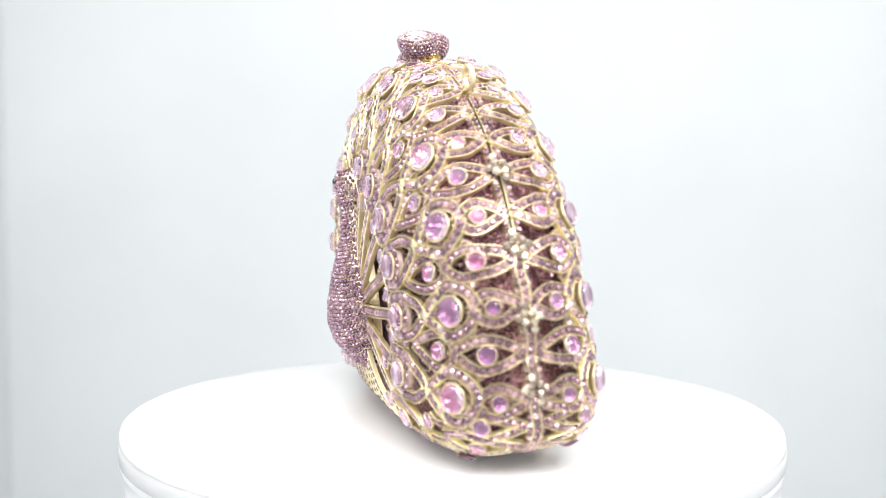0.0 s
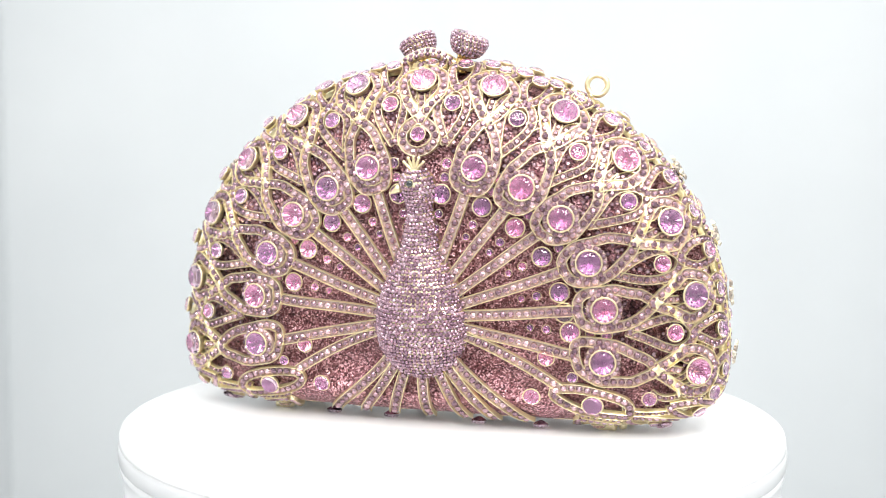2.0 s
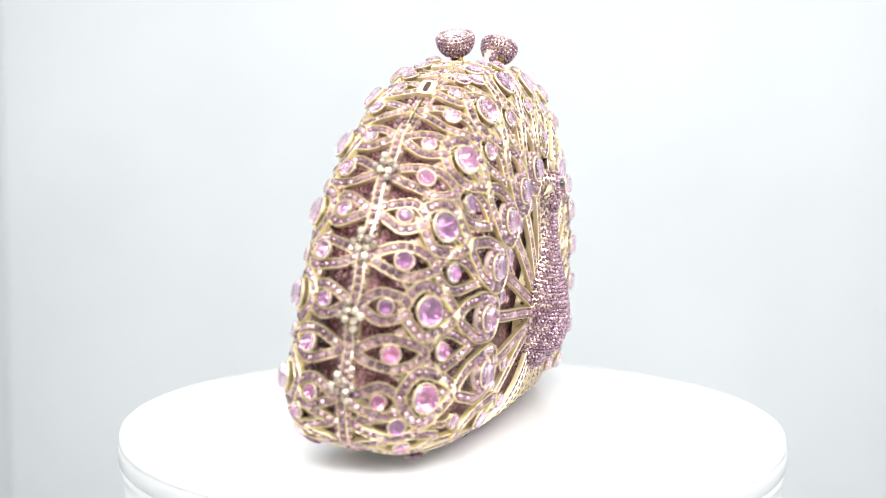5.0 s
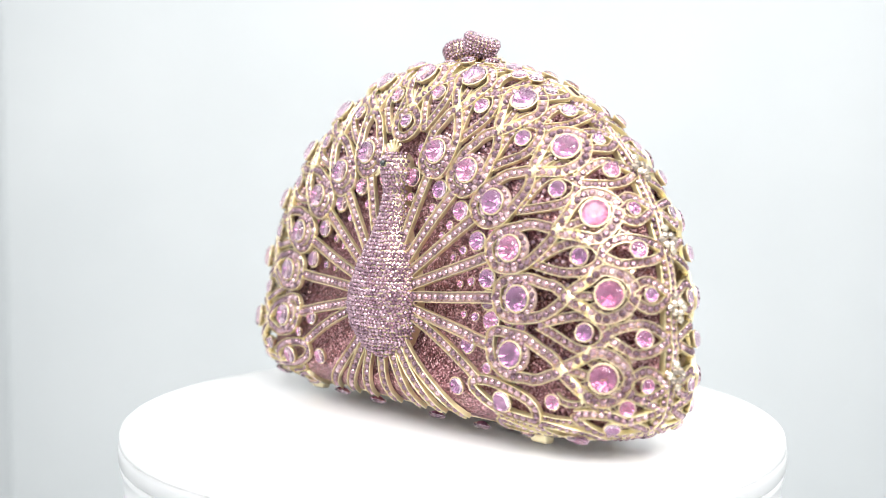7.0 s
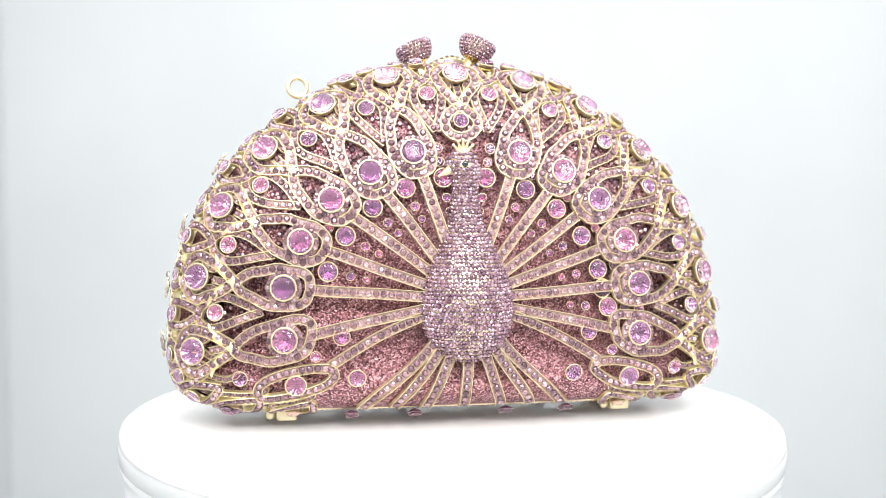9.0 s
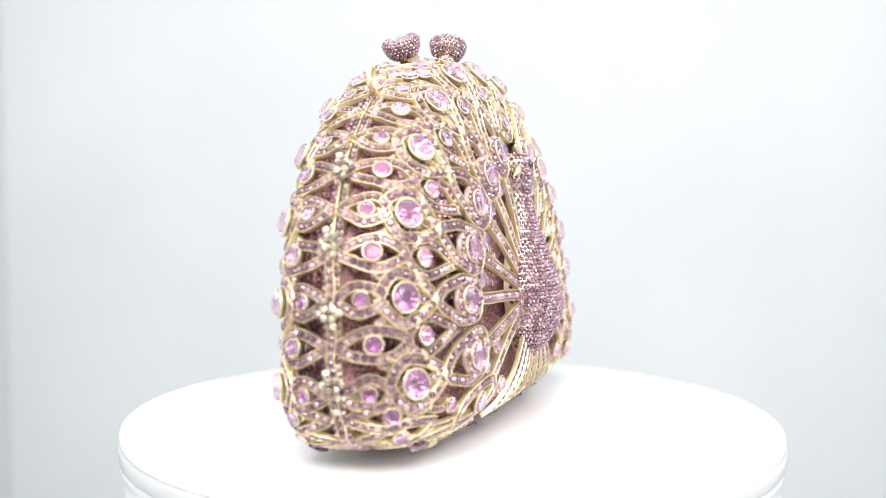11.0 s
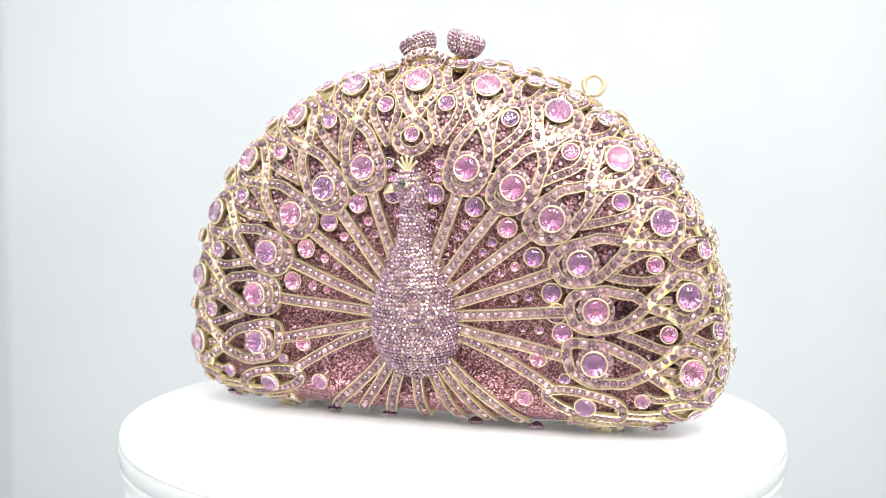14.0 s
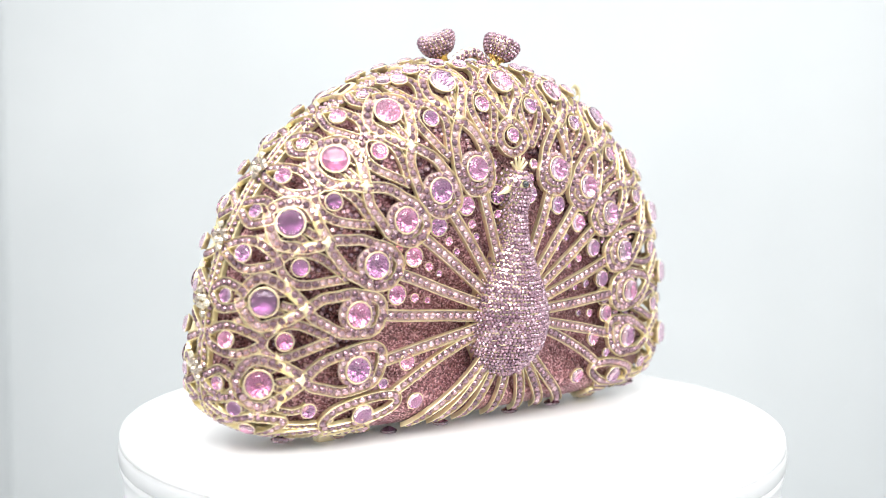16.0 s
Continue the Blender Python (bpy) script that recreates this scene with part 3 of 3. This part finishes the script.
def bird_stones():
    b = Build()
    z, row = -64.0, 0
    while z < 1.3:
        w, d = bird_at(z)
        length = 2 * (w + 0.55 * (d - 25.0))
        n = max(3, int(length / 1.42))
        for i in range(n):
            c = -0.94 + 1.88 * (i + 0.5 * (row % 2)) / n
            zz = z + random.uniform(-0.22, 0.22) + 0.7 * c * c
            p = bird_point(zz, c)
            if (p.x + 1.2) ** 2 + (p.z + 2.4) ** 2 < 1.9:
                continue
            e = 0.03
            t1 = bird_point(zz, c + e) - bird_point(zz, c - e)
            t2 = bird_point(zz + 0.5, c) - bird_point(zz - 0.5, c)
            nn = t1.cross(t2)
            if nn.dot(Vector((0, -1, 0))) < 0 and abs(c) < 0.8:
                nn = -nn
            nn.normalize()
            wob = Vector((random.uniform(-1, 1), random.uniform(-1, 1), random.uniform(-1, 1))) * 0.36
            cut_stone(b, to_m(p + nn * 0.05), nn + wob, random.uniform(0.70, 0.82) * MM, 0.66 * MM, 6, 0, random.random() * 6)
        z += 1.22
        row += 1
    return b.mesh("pave", PAVE)


def spike(b, p0, p1, r0, r1, n=8):
    d = (p1 - p0)
    m = facing(p0, d)
    revolve(b, [(r0, 0.0), (r0 * 0.8 + r1 * 0.2, d.length * 0.3), (r1, d.length * 0.85), (r1 * 1.5, d.length * 0.95), (r1 * 0.4, d.length * 1.02)], n, 0, True, m, True, True)


bm_bird, bm_pave = bird_mesh(), bird_stones()
_c = Build()
for k in range(5):
    a = radians(90 + (k - 2) * 24)
    p0 = to_m(Vector((-1.0, -29.5, 0.5)))
    p1 = to_m(Vector((-1.0 + 4.6 * math.cos(a), -29.8, 0.5 + 5.4 * math.sin(a))))
    spike(_c, p0, p1, 0.75 * MM, 0.42 * MM)
bm_crown = _c.mesh("crown", GOLD)
_c = Build()
spike(_c, to_m(Vector((-5.2, -30.5, -4.0))), to_m(Vector((-9.2, -29.8, -6.2))), 1.5 * MM, 0.35 * MM)
bm_beak = _c.mesh("beak", GOLD)
_c = Build()
revolve(_c, [(1.05 * MM, -0.5 * MM), (1.05 * MM, 0.1 * MM), (0.8 * MM, 0.5 * MM), (0.35 * MM, 0.7 * MM)], 14, 0, True, facing(to_m(Vector((-1.2, -33.9, -2.4))), (0, -1, 0)), False, True)
bm_eye = _c.mesh("eye", BLACK)
for side, back in HALVES:
    bird = part("peacock", bm_bird, bag, "raised peacock body paved with tiny rose stones", m=back)
    part("pave", bm_pave, bird, kind="stuff")
    part("crown", bm_crown, bird, "small gold crest of five spikes")
    part("beak", bm_beak, bird)
    part("eye", bm_eye, bird, "black glass eye")


# ---- clasp, ring, feet
def knob(x, y, lean_x, lean_y):
    m = pose(x * MM, y * MM, (34.0 + BASE) * MM, lean_y, lean_x, 0)
    g = Build()
    revolve(g, [(2.6 * MM, -3.0 * MM), (2.0 * MM, 0.4 * MM), (2.1 * MM, 1.6 * MM), (2.9 * MM, 2.0 * MM), (3.1 * MM, 2.3 * MM), (2.9 * MM, 2.6 * MM)], 28, 0, True, m)
    stem = g.mesh("stem", YELLOW)
    g = Build()
    revolve(g, [(2.6 * MM, 2.4 * MM), (3.8 * MM, 3.0 * MM), (4.9 * MM, 4.2 * MM), (5.6 * MM, 5.8 * MM), (5.9 * MM, 7.4 * MM), (5.8 * MM, 8.2 * MM), (5.3 * MM, 8.6 * MM), (3.4 * MM, 8.5 * MM)], 28, 0, True, m, False, True)
    ob = part("clasp_knob", g.mesh("clasp_knob", GOLD), bag, "flared clasp knob paved with rose stones, large gem on top")
    part("stem", stem, ob, "bright gold neck")
    s = Build()
    rings = ((3.6, 2.9, -1.3), (4.4, 3.6, -0.9), (5.05, 4.55, -0.55), (5.5, 5.6, -0.3), (5.75, 6.7, -0.15), (5.85, 7.75, 0.15), (5.35, 8.55, 1.6))
    for r, (rad, h, up) in enumerate(rings):
        n = int(2 * math.pi * rad / 1.3)
        for i in range(n):
            a = 2 * math.pi * (i + 0.5 * (r % 2)) / n
            d = Vector((math.cos(a), math.sin(a), up)).normalized()
            wob = Vector((random.uniform(-1, 1), random.uniform(-1, 1), random.uniform(-1, 1))) * 0.25
            p = m @ Vector((rad * math.cos(a) * MM, rad * math.sin(a) * MM, h * MM))
            cut_stone(s, p, m.to_3x3() @ (d + wob), 0.68 * MM, 0.6 * MM, 6, 0, random.random() * 6)
    part("pave", s.mesh("pave", PAVE), ob, kind="stuff")
    mg = m @ pose(0, 0, 8.6 * MM) @ Matrix.Diagonal((4.3 * MM, 4.3 * MM, 2.4 * MM, 1))
    part("gemstone", GEM, ob, m=mg)
    part("bezel", CUP, ob, m=mg)


knob(7.9, -4.3, 22, 3)
knob(-6.9, 4.3, -24, -3)

g = Build()
pts = []
for i in range(13):
    s = i / 12
    pts.append(Vector(((-13 + 22 * s) * MM, (-7.0 + 3 * s) * MM, (32.2 + 5.0 * math.sin(math.pi * min(s * 1.1, 1.0)) + BASE) * MM)))
verts = []
for i, p in enumerate(pts):
    t = (pts[min(i + 1, 12)] - pts[max(i - 1, 0)]).normalized()
    m = facing(p, t, (0, -1, 0))
    for j in range(8):
        a = 2 * math.pi * j / 8
        verts.append(m @ Vector((1.3 * MM * math.cos(a), 1.7 * MM * math.sin(a), 0)))
g.add(verts, ring_faces(13, 8) + [tuple(reversed(range(8))), tuple(range(96, 104))], 0, True)
arm = part("clasp_arm", g.mesh("clasp_arm", GOLD), bag, "curved gold clasp arm set with stones")
s_ = Build()
for i in range(12):
    p = pts[i].lerp(pts[i + 1], 0.5)
    for y, z, nz in ((-1.45, -0.5, -0.1), (-0.9, 0.85, 0.9), (0.7, 1.0, 1.6)):
        cut_stone(s_, p + Vector((0, y * MM, z * MM)), (random.uniform(-.2, .2), -1, nz), 0.85 * MM, 0.6 * MM, 7)
part("pave", s_.mesh("pave", STONE), arm, kind="stuff")


def torus(b, m, big, small, n=36, k=10):
    verts = []
    for i in range(n):
        a = 2 * math.pi * i / n
        for j in range(k):
            c = 2 * math.pi * j / k
            verts.append(m @ Vector(((big + small * math.cos(c)) * math.cos(a), (big + small * math.cos(c)) * math.sin(a), small * math.sin(c))))
    faces = [(i * k + j, ((i + 1) % n) * k + j, ((i + 1) % n) * k + (j + 1) % k, i * k + (j + 1) % k) for i in range(n) for j in range(k)]
    b.add(verts, faces, 0, True)


g = Build()
torus(g, facing(to_m(Vector((50.9, 0.5, 25.8))), (0.12, -1, 0)), 3.15 * MM, 0.85 * MM)
spike(g, to_m(Vector((46.5, 0.5, 19.0))), to_m(Vector((49.2, 0.5, 23.0))), 1.3 * MM, 0.9 * MM)
part("chain_ring", g.mesh("chain_ring", GOLD), bag, "small gold ring for a chain")

def foot_mesh():
    """A little block with rounded corners and a bead beside it."""
    g = Build()
    ring = []
    for k in range(24):
        t = 2 * math.pi * k / 24
        cx, cy = math.cos(t), math.sin(t)
        ring.append((3.4 * math.copysign(abs(cx) ** 0.35, cx), 2.0 * math.copysign(abs(cy) ** 0.35, cy)))
    verts = [Vector((x * f * MM, y * f * MM, z * MM)) for z, f in ((3.5, 1.0), (-2.9, 1.0), (-3.5, 0.96), (-3.8, 0.86)) for x, y in ring]
    g.add(verts, ring_faces(4, 24) + [tuple(reversed(range(72, 96)))], 0, False)
    revolve(g, [(0.9 * MM, 2.0 * MM), (1.2 * MM, -1.0 * MM), (1.5 * MM, -2.0 * MM), (1.1 * MM, -3.2 * MM), (0.3 * MM, -3.5 * MM)], 14, 0, True, pose(5.2 * MM, 0, 0), False, True)
    return g.mesh("foot", GOLD)


fm = foot_mesh()
for x in (-56, 56):
    for y in (-11, 11):
        part("foot", fm, bag, "short gold foot", m=pose(x * MM, y * MM, 0))
for x in (-74, -33, -14, 14, 33, 74):
    for side, back in HALVES:
        a = math.atan2(-78 - ZC, x)
        p, n = skin(a, 0.80, 0.7)
        part("gemstone", GEM, bag, m=back @ facing(to_m(p), n) @ Matrix.Diagonal((3.2 * MM, 2.6 * MM, 2.4 * MM, 1)))


# ---------------------------------------------------------------- movement
SPEED, FRONTAL, LEAN = 29.705, 14.670, 5.30


def motions():
    times = [i * 0.25 for i in range(65)]
    rows_bag, rows_table = [], []
    for t in times:
        turn = SPEED * (t - FRONTAL)
        rows_bag.append((t, pose(0, 0, CAM_Z, 0, 0, turn) @ pose(-0.0003, -0.0055, -0.0003, LEAN) @ pose(0, 0, -BASE * MM)))
        rows_table.append((t, pose(0.0013, 0, STAND_TOP, 0, 0, turn)))
    walk(bag, rows_bag)
    walk(turntable, rows_table)


motions()
